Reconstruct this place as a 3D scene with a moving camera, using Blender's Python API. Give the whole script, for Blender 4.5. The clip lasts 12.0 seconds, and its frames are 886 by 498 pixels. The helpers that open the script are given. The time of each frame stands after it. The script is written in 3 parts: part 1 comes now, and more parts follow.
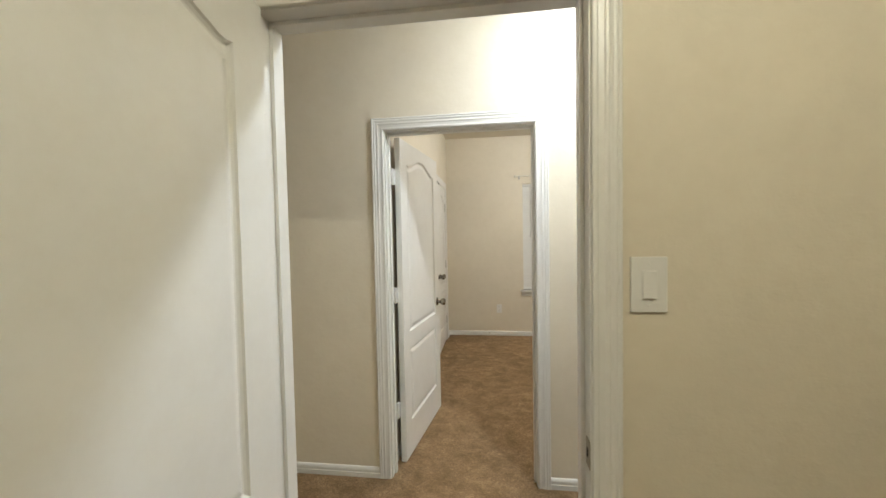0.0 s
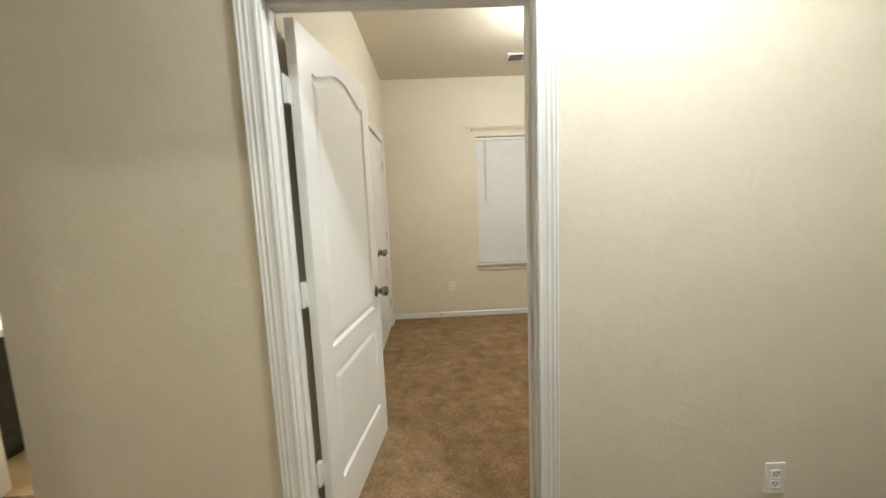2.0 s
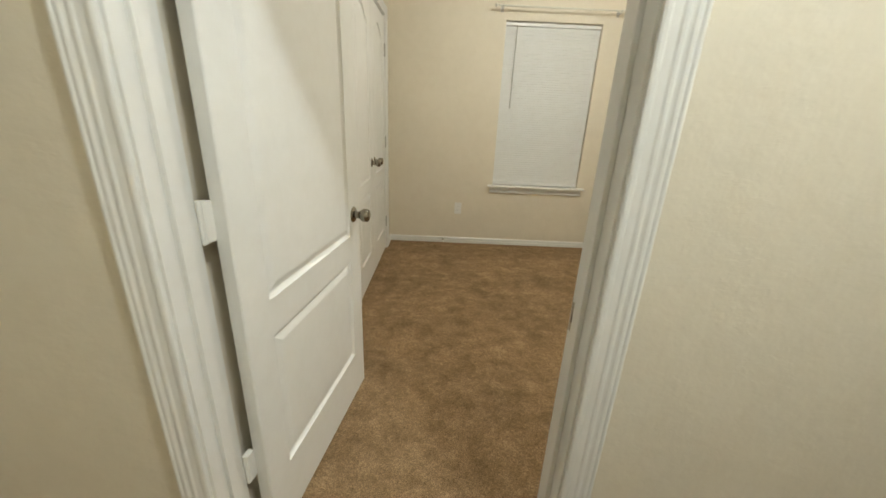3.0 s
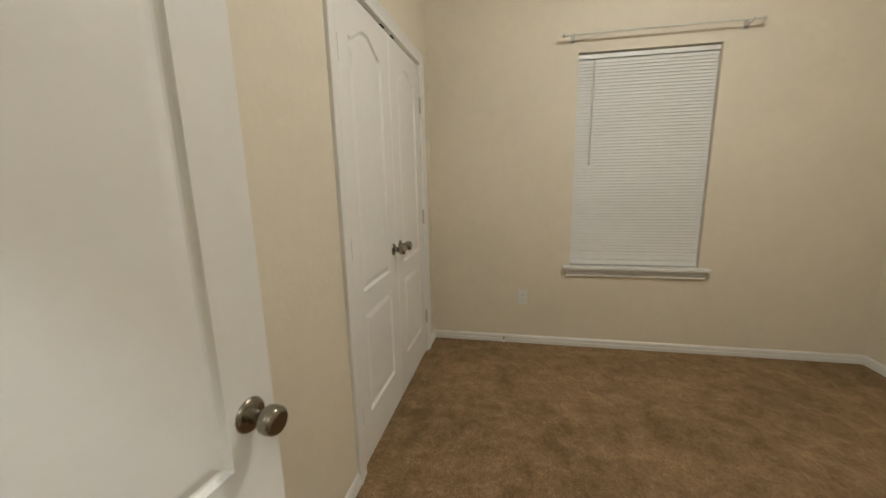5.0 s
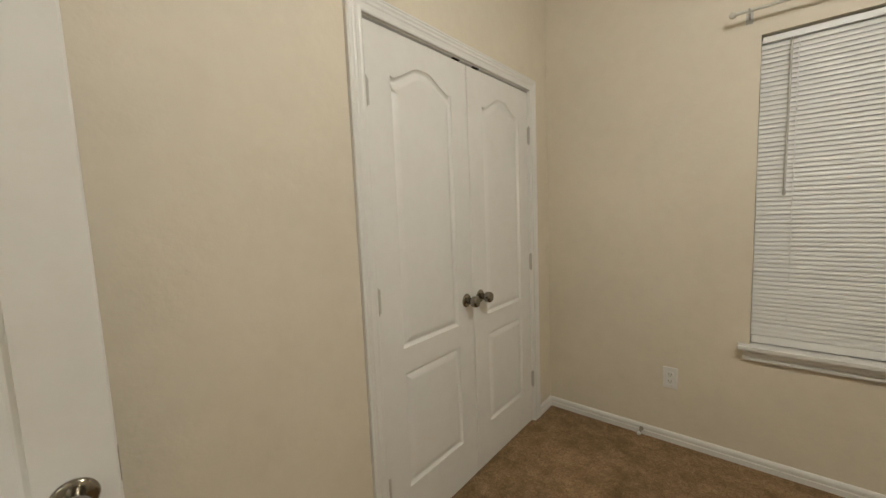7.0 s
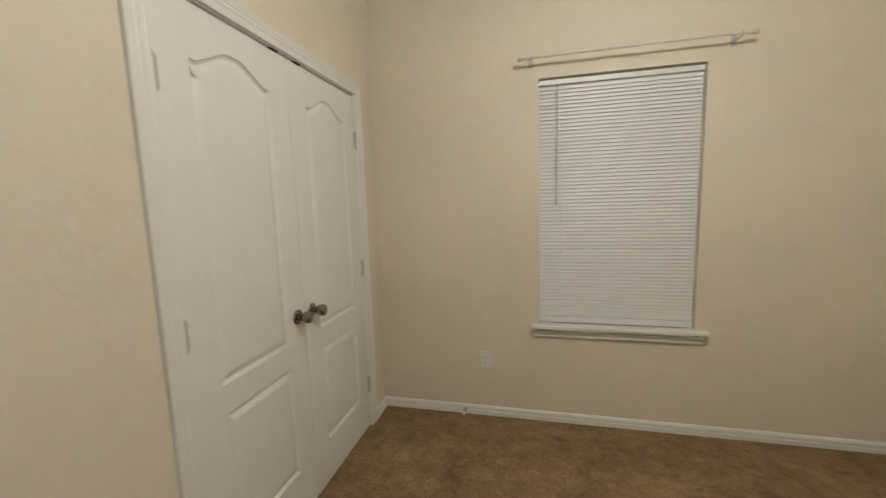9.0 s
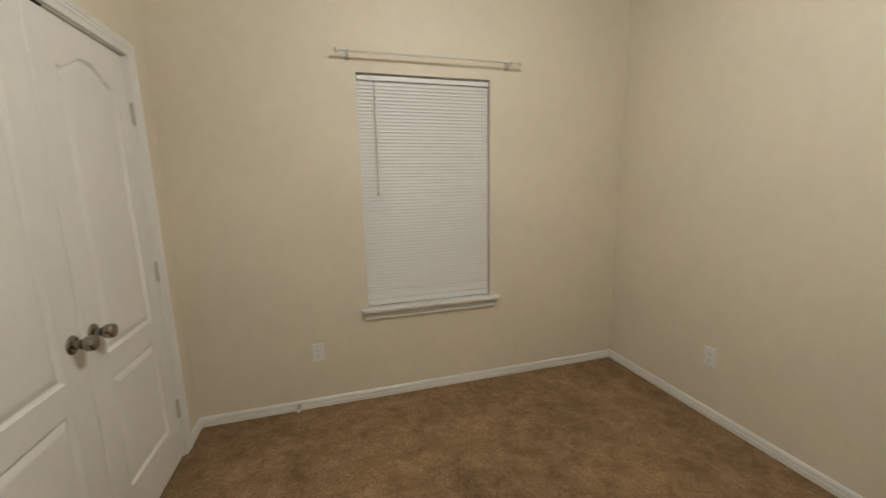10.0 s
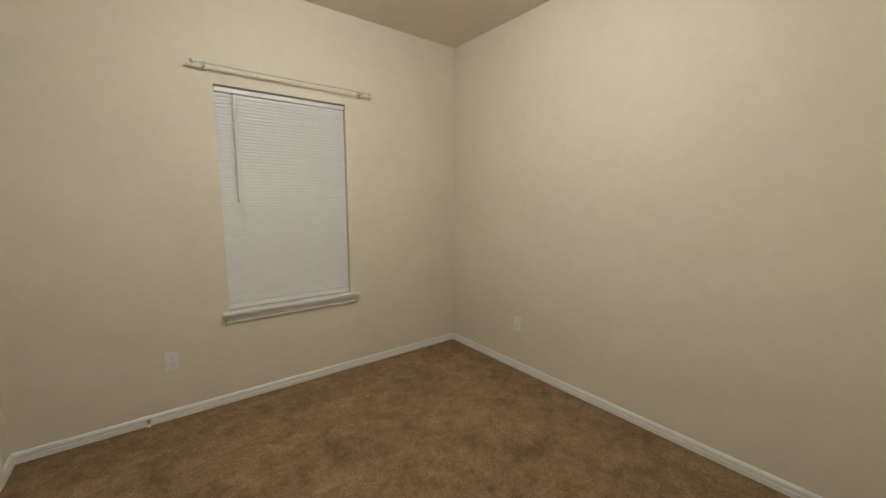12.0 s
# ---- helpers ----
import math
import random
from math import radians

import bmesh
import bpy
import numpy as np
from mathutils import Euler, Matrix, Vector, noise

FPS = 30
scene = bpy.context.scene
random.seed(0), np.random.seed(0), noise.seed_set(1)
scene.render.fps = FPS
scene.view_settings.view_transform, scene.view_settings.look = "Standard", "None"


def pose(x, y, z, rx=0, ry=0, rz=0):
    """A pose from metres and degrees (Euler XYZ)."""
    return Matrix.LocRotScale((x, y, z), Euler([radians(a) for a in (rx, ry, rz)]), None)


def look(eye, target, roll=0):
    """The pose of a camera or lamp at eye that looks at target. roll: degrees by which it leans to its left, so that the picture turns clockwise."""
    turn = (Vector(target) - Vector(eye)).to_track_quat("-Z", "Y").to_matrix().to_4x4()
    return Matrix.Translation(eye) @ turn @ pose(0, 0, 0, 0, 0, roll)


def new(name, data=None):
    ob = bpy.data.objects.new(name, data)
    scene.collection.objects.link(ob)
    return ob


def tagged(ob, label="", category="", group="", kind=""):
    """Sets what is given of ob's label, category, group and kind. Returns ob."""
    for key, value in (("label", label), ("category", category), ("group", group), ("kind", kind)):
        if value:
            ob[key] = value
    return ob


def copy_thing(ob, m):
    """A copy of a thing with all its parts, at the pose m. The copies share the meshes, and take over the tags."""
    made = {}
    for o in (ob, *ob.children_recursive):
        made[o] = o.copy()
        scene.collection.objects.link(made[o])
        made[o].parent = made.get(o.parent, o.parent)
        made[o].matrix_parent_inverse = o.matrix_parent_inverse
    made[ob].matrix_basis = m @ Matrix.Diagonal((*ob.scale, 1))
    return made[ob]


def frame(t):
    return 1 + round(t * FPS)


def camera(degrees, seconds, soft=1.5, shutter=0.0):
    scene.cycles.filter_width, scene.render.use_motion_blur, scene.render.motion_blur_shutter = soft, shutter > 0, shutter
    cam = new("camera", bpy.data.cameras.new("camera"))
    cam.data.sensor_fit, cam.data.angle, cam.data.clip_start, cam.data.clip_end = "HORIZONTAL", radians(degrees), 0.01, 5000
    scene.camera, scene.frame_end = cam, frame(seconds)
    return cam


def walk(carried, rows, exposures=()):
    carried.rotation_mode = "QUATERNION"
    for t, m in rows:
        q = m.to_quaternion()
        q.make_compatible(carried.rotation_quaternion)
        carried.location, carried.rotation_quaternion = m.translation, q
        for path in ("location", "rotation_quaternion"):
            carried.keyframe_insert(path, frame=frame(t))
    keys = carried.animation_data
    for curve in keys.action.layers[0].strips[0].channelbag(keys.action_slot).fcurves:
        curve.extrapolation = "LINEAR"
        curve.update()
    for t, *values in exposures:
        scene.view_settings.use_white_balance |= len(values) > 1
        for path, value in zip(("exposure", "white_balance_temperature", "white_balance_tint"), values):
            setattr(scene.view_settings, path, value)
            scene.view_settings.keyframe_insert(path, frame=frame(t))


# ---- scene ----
cam = camera(99.8, 12.0, shutter=0.3)
PATH = [
    (0, (2.722, 1.337, 1.413), (2.465, 3.319, 1.339), -1.1),
    (0.5, (2.689, 1.456, 1.405), (2.386, 3.43, 1.299), -0.9),
    (1, (2.695, 1.708, 1.402), (2.377, 3.681, 1.321), -0.3),
    (1.5, (2.68, 1.952, 1.382), (2.435, 3.924, 1.163), -0.3),
    (1.7, (2.64, 2.049, 1.376), (2.504, 4.031, 1.152), 0.1),
    (2, (2.623, 2.189, 1.362), (2.672, 4.173, 1.118), -2.4),
    (2.2, (2.59, 2.284, 1.343), (2.697, 4.253, 1.007), -1.5),
    (2.5, (2.605, 2.444, 1.324), (2.65, 4.366, 0.77), -1.2),
    (3, (2.651, 2.754, 1.295), (2.668, 4.634, 0.613), 2.6),
    (3.2, (2.649, 2.870, 1.287), (2.664, 4.730, 0.553), 2.0),
    (3.5, (2.637, 3.046, 1.282), (2.661, 4.954, 0.682), 0.3),
    (3.7, (2.63, 3.140, 1.305), (2.654, 5.079, 0.816), -0.4),
    (5.3, (2.795, 3.831, 1.317), (2.275, 5.734, 0.989), -0.5),
    (5.5, (2.812, 3.904, 1.333), (2.199, 5.79, 1.071), 0.1),
    (5.8, (2.861, 4.002, 1.346), (2.037, 5.812, 1.108), -1.1),
    (6, (2.907, 4.057, 1.347), (1.867, 5.753, 1.143), -1.8),
    (6.5, (3.075, 4.158, 1.348), (1.861, 5.737, 1.155), -1.1),
    (6.7, (3.15, 4.187, 1.344), (1.862, 5.704, 1.147), -2.4),
    (8.5, (3.18, 4.235, 1.371), (2.237, 5.991, 1.21), -1.9),
    (9, (3.105, 4.213, 1.394), (2.647, 6.145, 1.155), -1.8),
    (9.5, (3.056, 4.175, 1.426), (3.09, 6.154, 1.14), -1.4),
    (10, (2.978, 4.137, 1.424), (3.524, 6.032, 1.086), -1.2),
    (10.5, (2.957, 4.05, 1.392), (3.817, 5.833, 1.104), -1.6),
    (11, (2.887, 3.983, 1.396), (3.95, 5.62, 0.958), -1.7),
    (11.3, (2.875, 3.933, 1.391), (3.983, 5.557, 0.965), -1.6),
    (11.5, (2.87, 3.889, 1.386), (4.04, 5.482, 1.078), -1.2),
    (12, (2.811, 3.745, 1.382), (4.018, 5.318, 1.12), 0.1),
]
walk(cam, [(t, look(eye, target, roll)) for t, eye, target, roll in PATH],
     exposures=[(0.0, 0.12, 6250, 8), (1.0, 0.1, 6300, 8.5), (1.6, 0.24, 6350, 8), (2.5, 0.22, 6300, 5), (3.1, 0.12, 6500, 3), (3.7, -0.16, 6500, 4), (5.3, -0.27, 6550, 9), (9.5, -0.26, 6500, 9), (12.0, -0.25, 6350, 8)])

# ---- world: night outside, all light is from lamps indoors ----
world = bpy.data.worlds.new("night")
world.use_nodes = True
world.node_tree.nodes["Background"].inputs[0].default_value = (0.02, 0.025, 0.04, 1)
world.node_tree.nodes["Background"].inputs[1].default_value = 0.05
scene.world = world

HALL_LAMP = (3.25, 2.87, 2.69)
BED_LAMP = (3.59, 4.95, 2.57)
ROOM_LAMP = (3.2, 0.95, 2.6)
HALL_POWER, BED_POWER, ROOM_POWER, BATH_POWER = 430.0, 535.0, 210.0, 120.0
H = 2.735


# ---- materials ----
def material(name, rough=0.5, metal=0.0):
    m = bpy.data.materials.new(name)
    m.use_nodes = True
    b = m.node_tree.nodes["Principled BSDF"]
    b.inputs["Roughness"].default_value, b.inputs["Metallic"].default_value = rough, metal
    return m, m.node_tree, b


def noise_node(nt, scale, detail=3.0, rough=0.5, coord=None):
    n = nt.nodes.new("ShaderNodeTexNoise")
    n.inputs["Scale"].default_value, n.inputs["Detail"].default_value, n.inputs["Roughness"].default_value = scale, detail, rough
    if coord is not None:
        nt.links.new(coord, n.inputs["Vector"])
    return n.outputs["Fac"]


def ramp(nt, fac, stops):
    r = nt.nodes.new("ShaderNodeValToRGB")
    while len(r.color_ramp.elements) < len(stops):
        r.color_ramp.elements.new(0.5)
    for e, (p, c) in zip(r.color_ramp.elements, stops):
        e.position, e.color = p, (*c, 1)
    nt.links.new(fac, r.inputs[0])
    return r.outputs[0]


def mix(nt, fac, a, b, mode="MULTIPLY"):
    n = nt.nodes.new("ShaderNodeMix")
    n.data_type, n.blend_type = "RGBA", mode
    if isinstance(fac, float):
        n.inputs[0].default_value = fac
    else:
        nt.links.new(fac, n.inputs[0])
    nt.links.new(a, n.inputs[6])
    nt.links.new(b, n.inputs[7])
    return n.outputs[2]


def bump(nt, b, height, strength, distance, before=None):
    n = nt.nodes.new("ShaderNodeBump")
    n.inputs["Strength"].default_value, n.inputs["Distance"].default_value = strength, distance
    nt.links.new(height, n.inputs["Height"])
    if before is not None:
        nt.links.new(before, n.inputs["Normal"])
    nt.links.new(n.outputs[0], b.inputs["Normal"])
    return n.outputs[0]


def coords(nt):
    g = nt.nodes.new("ShaderNodeNewGeometry")
    return g.outputs["Position"]


def painted(name, base, rough, vary=0.04, peel=0.25, scale=55.0, dist=0.004, knock=0.0):
    """Rolled paint: faint cloudy tone, fine orange-peel relief, patchy gloss."""
    m, nt, b = material(name, rough)
    p = coords(nt)
    lo = tuple(c * (1 - vary) for c in base)
    hi = tuple(min(1, c * (1 + vary)) for c in base)
    a = ramp(nt, noise_node(nt, 1.6, 4, 0.6, p), [(0.3, lo), (0.7, hi)])
    s = ramp(nt, noise_node(nt, 14, 5, 0.7, p), [(0.3, (0.965, 0.96, 0.95)), (0.6, (1, 1, 1))])
    nt.links.new(mix(nt, 1.0, a, s), b.inputs["Base Color"])
    n1 = bump(nt, b, noise_node(nt, scale, 2, 0.5, p), peel, dist)
    n2 = bump(nt, b, noise_node(nt, scale * 4, 2, 0.5, p), peel * 0.4, dist * 0.3, n1)
    if knock:
        # flattened plaster splatter, wider than high
        st = nt.nodes.new("ShaderNodeVectorMath")
        st.operation, st.inputs[1].default_value = "MULTIPLY", (1.0, 1.0, 2.2)
        nt.links.new(p, st.inputs[0])
        flat = ramp(nt, noise_node(nt, 19.0, 4, 0.6, st.outputs[0]), [(0.54, (0, 0, 0)), (0.60, (1, 1, 1))])
        bump(nt, b, flat, knock, 0.0022, n2)
    return m


def carpet_material():
    m, nt, b = material("carpet", 0.95)
    p = coords(nt)
    fine = noise_node(nt, 230, 3, 0.75, p)
    mid = noise_node(nt, 60, 4, 0.7, p)
    # trodden pile: blotches with ragged edges over wide soft shading
    warp = nt.nodes.new("ShaderNodeTexNoise")
    warp.inputs["Scale"].default_value, warp.inputs["Detail"].default_value = 9.0, 9.0
    warp.inputs["Roughness"].default_value, warp.inputs["Distortion"].default_value = 0.7, 0.3
    nt.links.new(p, warp.inputs["Vector"])
    broad = warp.outputs["Fac"]
    c = ramp(nt, broad, [(0.38, (0.242, 0.156, 0.083)), (0.47, (0.290, 0.188, 0.102)), (0.53, (0.318, 0.208, 0.115)), (0.64, (0.388, 0.261, 0.149))])
    wide = ramp(nt, noise_node(nt, 2.1, 3, 0.5, p), [(0.35, (0.86, 0.86, 0.85)), (0.65, (1.1, 1.1, 1.1))])
    s = ramp(nt, mid, [(0.3, (0.74, 0.73, 0.70)), (0.7, (1.13, 1.13, 1.12))])
    f = ramp(nt, fine, [(0.32, (0.42, 0.41, 0.38)), (0.5, (0.95, 0.95, 0.94)), (0.68, (1.5, 1.5, 1.47))])
    nt.links.new(mix(nt, 1.0, mix(nt, 1.0, mix(nt, 1.0, c, wide), s), f), b.inputs["Base Color"])
    b.inputs["Sheen Weight"].default_value = 0.04
    b.inputs["Specular IOR Level"].default_value = 0.1
    n1 = bump(nt, b, mid, 0.45, 0.008)
    bump(nt, b, fine, 0.9, 0.006, n1)
    return m


def metal_material(name, base, rough):
    m, nt, b = material(name, rough, 1.0)
    p = coords(nt)
    nt.links.new(ramp(nt, noise_node(nt, 120, 3, 0.6, p), [(0.3, tuple(c * 0.85 for c in base)), (0.7, base)]), b.inputs["Base Color"])
    bump(nt, b, noise_node(nt, 900, 2, 0.5, p), 0.05, 0.0005)
    return m


def glow_material(name, colour, strength):
    m, nt, b = material(name, 0.3)
    b.inputs["Base Color"].default_value = (0.9, 0.9, 0.88, 1)
    b.inputs["Emission Color"].default_value = (*colour, 1)
    b.inputs["Emission Strength"].default_value = strength
    return m


WALL = painted("cream_wall_paint", (0.705, 0.645, 0.53), 0.62, 0.03, 0.24, 42.0, 0.004, 0.07)
CEIL = painted("ceiling_paint", (0.705, 0.645, 0.53), 0.8, 0.03, 0.25, 38.0, 0.005, 0.15)
WHITE = painted("white_semigloss_paint", (0.76, 0.752, 0.725), 0.36, 0.02, 0.06, 70.0, 0.002)
PLASTIC = painted("white_plastic", (0.77, 0.76, 0.73), 0.35, 0.01, 0.02, 90.0, 0.001)
VINYL = painted("white_vinyl_slat", (0.75, 0.75, 0.735), 0.42, 0.02, 0.03, 60.0, 0.001)
ROD = painted("white_enamelled_steel", (0.63, 0.61, 0.53), 0.32, 0.02, 0.03, 60.0, 0.001)
WAND = painted("smoky_plastic", (0.52, 0.51, 0.47), 0.15, 0.02, 0.01, 90.0, 0.001)
CARPET = carpet_material()
NICKEL = metal_material("satin_nickel", (0.31, 0.285, 0.24), 0.16)
HINGE = painted("satin_hinge_paint", (0.47, 0.455, 0.42), 0.35, 0.05, 0.05, 80.0, 0.001)
STEEL = metal_material("worn_steel_plate", (0.42, 0.38, 0.31), 0.4)
# near-black: shade of slots, latch hole and duct put into colour; also the ball catch
DARK = painted("recess_shade_and_catch_black", (0.02, 0.019, 0.016), 0.9, 0.1, 0.1)
ESPRESSO = painted("espresso_wood", (0.010, 0.0085, 0.008), 0.5, 0.2, 0.1, 80.0, 0.001)
MARBLE = painted("white_cultured_marble", (0.82, 0.80, 0.75), 0.2, 0.03, 0.01)
TILE = painted("beige_vinyl_floor", (0.42, 0.32, 0.2), 0.4, 0.12, 0.1)
MIRROR, _nt, _b = material("mirror_silver", 0.02, 1.0)
_b.inputs["Base Color"].default_value = (0.86, 0.88, 0.86, 1)
GLASS, _nt, _b = material("window_glass", 0.02)
_b.inputs["Transmission Weight"].default_value = 1.0
HALL_GLOW = glow_material("hall_lamp_glass", (0.94, 1.0, 1.06), HALL_POWER)
BED_GLOW = glow_material("bedroom_lamp_glass", (1.0, 0.985, 0.945), BED_POWER)
ROOM_GLOW = glow_material("front_room_lamp_glass", (1.0, 0.95, 0.74), ROOM_POWER)
BATH_GLOW = glow_material("vanity_lamp_glass", (1.0, 0.97, 0.87), BATH_POWER)


# ---- builders ----
def part(name, bm, mat, parent=None, label="", smooth=False):
    bmesh.ops.recalc_face_normals(bm, faces=bm.faces)
    me = bpy.data.meshes.new(name)
    bm.to_mesh(me)
    bm.free()
    me.materials.append(mat)
    if smooth:
        for f in me.polygons:
            f.use_smooth = True
    ob = new(name, me)
    if parent is not None:
        ob.parent = parent
    return tagged(ob, label)


def thing(name, m, label, category, group="", kind=""):
    e = new(name)
    e.empty_display_size = 0.1
    e.matrix_world = m
    return tagged(e, label, category, group, kind)


def box(bm, x0, x1, y0, y1, z0, z1, bevel=0.0):
    r = bmesh.ops.create_cube(bm, size=1)
    for v in r["verts"]:
        v.co = Vector((x0 + (v.co.x + 0.5) * (x1 - x0), y0 + (v.co.y + 0.5) * (y1 - y0), z0 + (v.co.z + 0.5) * (z1 - z0)))
    if bevel:
        es = list({e for v in r["verts"] for e in v.link_edges})
        bmesh.ops.bevel(bm, geom=es, offset=bevel, segments=2, affect="EDGES", profile=0.7)
    return bm


def block(x0, x1, y0, y1, z0, z1, bevel=0.0):
    return box(bmesh.new(), x0, x1, y0, y1, z0, z1, bevel)


def prism(bm, prof, a, b, u, v, ma=0.0, mb=0.0):
    """A moulding: the profile (p along u, q along v) run from a to b, its ends mitred by ma and mb per unit of p."""
    a, b, u, v = Vector(a), Vector(b), Vector(u), Vector(v)
    d = (b - a).normalized()
    ra = [bm.verts.new(a + u * p + v * q + d * (p * ma)) for p, q in prof]
    rb = [bm.verts.new(b + u * p + v * q + d * (p * mb)) for p, q in prof]
    n = len(prof)
    for i in range(n):
        bm.faces.new((ra[i], ra[(i + 1) % n], rb[(i + 1) % n], rb[i]))
    bm.faces.new(ra)
    bm.faces.new(rb)
    return bm


def lathe(bm, prof, segs=24, m=Matrix.Identity(4)):
    """Turn (radius, height) points round the local z axis."""
    rings = []
    for r, z in prof:
        if r < 1e-6:
            rings.append([bm.verts.new(m @ Vector((0, 0, z)))])
        else:
            rings.append([bm.verts.new(m @ Vector((r * math.cos(2 * math.pi * i / segs), r * math.sin(2 * math.pi * i / segs), z))) for i in range(segs)])
    for a, b in zip(rings, rings[1:]):
        for i in range(segs):
            j = (i + 1) % segs
            if len(a) == 1 and len(b) == 1:
                continue
            if len(a) == 1:
                bm.faces.new((a[0], b[i], b[j]))
            elif len(b) == 1:
                bm.faces.new((a[i], a[j], b[0]))
            else:
                bm.faces.new((a[i], a[j], b[j], b[i]))
    return bm


def tube(bm, a, b, r, segs=12):
    a, b = Vector(a), Vector(b)
    d = b - a
    m = Matrix.Translation(a) @ d.to_track_quat("Z", "Y").to_matrix().to_4x4()
    return lathe(bm, [(0, 0), (r, 0), (r, d.length), (0, d.length)], segs, m)


def wall(name, axis, c0, c1, s0, s1, label, openings=()):
    """A wall between c0 and c1 across, from s0 to s1 along; openings (a, b, bottom, top)."""
    bm = bmesh.new()
    cuts = sorted({s0, s1, *[o[0] for o in openings], *[o[1] for o in openings]})
    for a, b in zip(cuts, cuts[1:]):
        spans = [(0.0, H)]
        for o in openings:
            if o[0] <= a and b <= o[1]:
                spans = [q for q in ((0.0, o[2]), (o[3], H)) if q[1] - q[0] > 0.001]
        for z0, z1 in spans:
            if axis == "x":
                box(bm, a, b, c0, c1, z0, z1)
            else:
                box(bm, c0, c1, a, b, z0, z1)
    bmesh.ops.remove_doubles(bm, verts=bm.verts, dist=0.0005)
    return tagged(part(name, bm, WALL), label, "wall", "", "structure")


CASING = [(0.0, 0.0), (0.0, 0.011), (0.004, 0.013), (0.010, 0.013), (0.014, 0.0115), (0.027, 0.0125), (0.031, 0.0148), (0.036, 0.0150),
          (0.040, 0.0132), (0.044, 0.0142), (0.048, 0.0165), (0.053, 0.0166), (0.056, 0.0150), (0.060, 0.0175), (0.064, 0.0172), (0.067, 0.014), (0.067, 0.0)]
BASE = [(0.0, 0.0), (0.0, 0.014), (0.038, 0.014), (0.040, 0.0085), (0.0445, 0.0085), (0.0465, 0.0125), (0.058, 0.0122), (0.066, 0.0095), (0.072, 0.005), (0.072, 0.0)]


def casing(name, axis, c, out, s0, s1, top, label, reveal=0.005):
    """Door casing on the wall face at c; out: the side it stands on."""
    t = thing(name, Matrix.Identity(4), label, "door casing", "door casings", "structure")
    s0, s1, top = s0 - reveal, s1 + reveal, top + reveal

    def pt(s, z):
        return (s, c, z) if axis == "x" else (c, s, z)
    v = (0, out, 0) if axis == "x" else (out, 0, 0)
    e = (1, 0, 0) if axis == "x" else (0, 1, 0)
    neg = tuple(-q for q in e)
    part("side_trim", prism(bmesh.new(), CASING, pt(s0, 0), pt(s0, top), neg, v, 0, 1), WHITE, t)
    part("side_trim", prism(bmesh.new(), CASING, pt(s1, 0), pt(s1, top), e, v, 0, 1), WHITE, t)
    part("head_trim", prism(bmesh.new(), CASING, pt(s0, top), pt(s1, top), (0, 0, 1), v, -1, 1), WHITE, t)
    return t


def jambs(name, axis, c0, c1, s0, s1, top, stop, label):
    """Lining boards of a doorway with the stop strips; stop: where across the wall the strip lies."""
    t = thing(name, Matrix.Identity(4), label, "door frame", "door frames", "structure")

    def b(a0, a1, k0, k1, z0, z1, bev=0.0015):
        return block(a0, a1, k0, k1, z0, z1, bev) if axis == "x" else block(k0, k1, a0, a1, z0, z1, bev)
    part("side_jamb", b(s0 - 0.019, s0, c0 - 0.001, c1 + 0.001, 0.0, top), WHITE, t)
    part("side_jamb", b(s1, s1 + 0.019, c0 - 0.001, c1 + 0.001, 0.0, top), WHITE, t)
    part("head_jamb", b(s0 - 0.019, s1 + 0.019, c0 - 0.001, c1 + 0.001, top, top + 0.019), WHITE, t)
    if stop:
        k0, k1 = stop
        part("stop_strip", b(s0, s0 + 0.011, k0, k1, 0.0, top - 0.011), WHITE, t)
        part("stop_strip", b(s1 - 0.011, s1, k0, k1, 0.0, top - 0.011), WHITE, t)
        part("stop_strip", b(s0, s1, k0, k1, top - 0.011, top), WHITE, t)
    return t


def baseboard(runs, label):
    t = thing("baseboard", Matrix.Identity(4), label, "baseboard", "baseboards", "structure")
    for a, b, n, ma, mb in runs:
        bm = bmesh.new()
        prof = [(q, p) for p, q in BASE]
        prism(bm, prof, (*a, 0), (*b, 0), (*n, 0), (0, 0, 1), ma, mb)
        part("board", bm, WHITE, t)
    return t


def panel_outline(x0, x1, z0, z1, rise):
    """Outline of a door panel, anticlockwise; the top swells up in the middle by rise."""
    pts = [(x0, z0), (x1, z0), (x1, z1)]
    if rise:
        n = 26
        for i in range(1, n):
            s = i / n
            k = min(s, 1 - s) * 2
            w = min(1.0, max(0.0, (k - 0.10) / 0.80))
            pts.append((x1 + (x0 - x1) * s, z1 + rise * (w * w * (3 - 2 * w)) - 0.006 * math.sin(math.pi * min(1, k / 0.22))))
    pts.append((x0, z1))
    return pts


def inset(pts, d):
    n, out = len(pts), []
    for i in range(n):
        a, p, b = Vector(pts[i - 1]), Vector(pts[i]), Vector(pts[(i + 1) % n])
        e1, e2 = (p - a).normalized(), (b - p).normalized()
        n1, n2 = Vector((-e1.y, e1.x)), Vector((-e2.y, e2.x))
        m = n1 + n2
        m = m / max(0.35, m.dot(m) / 2)
        out.append((p.x + m.x * d, p.y + m.y * d))
    return out


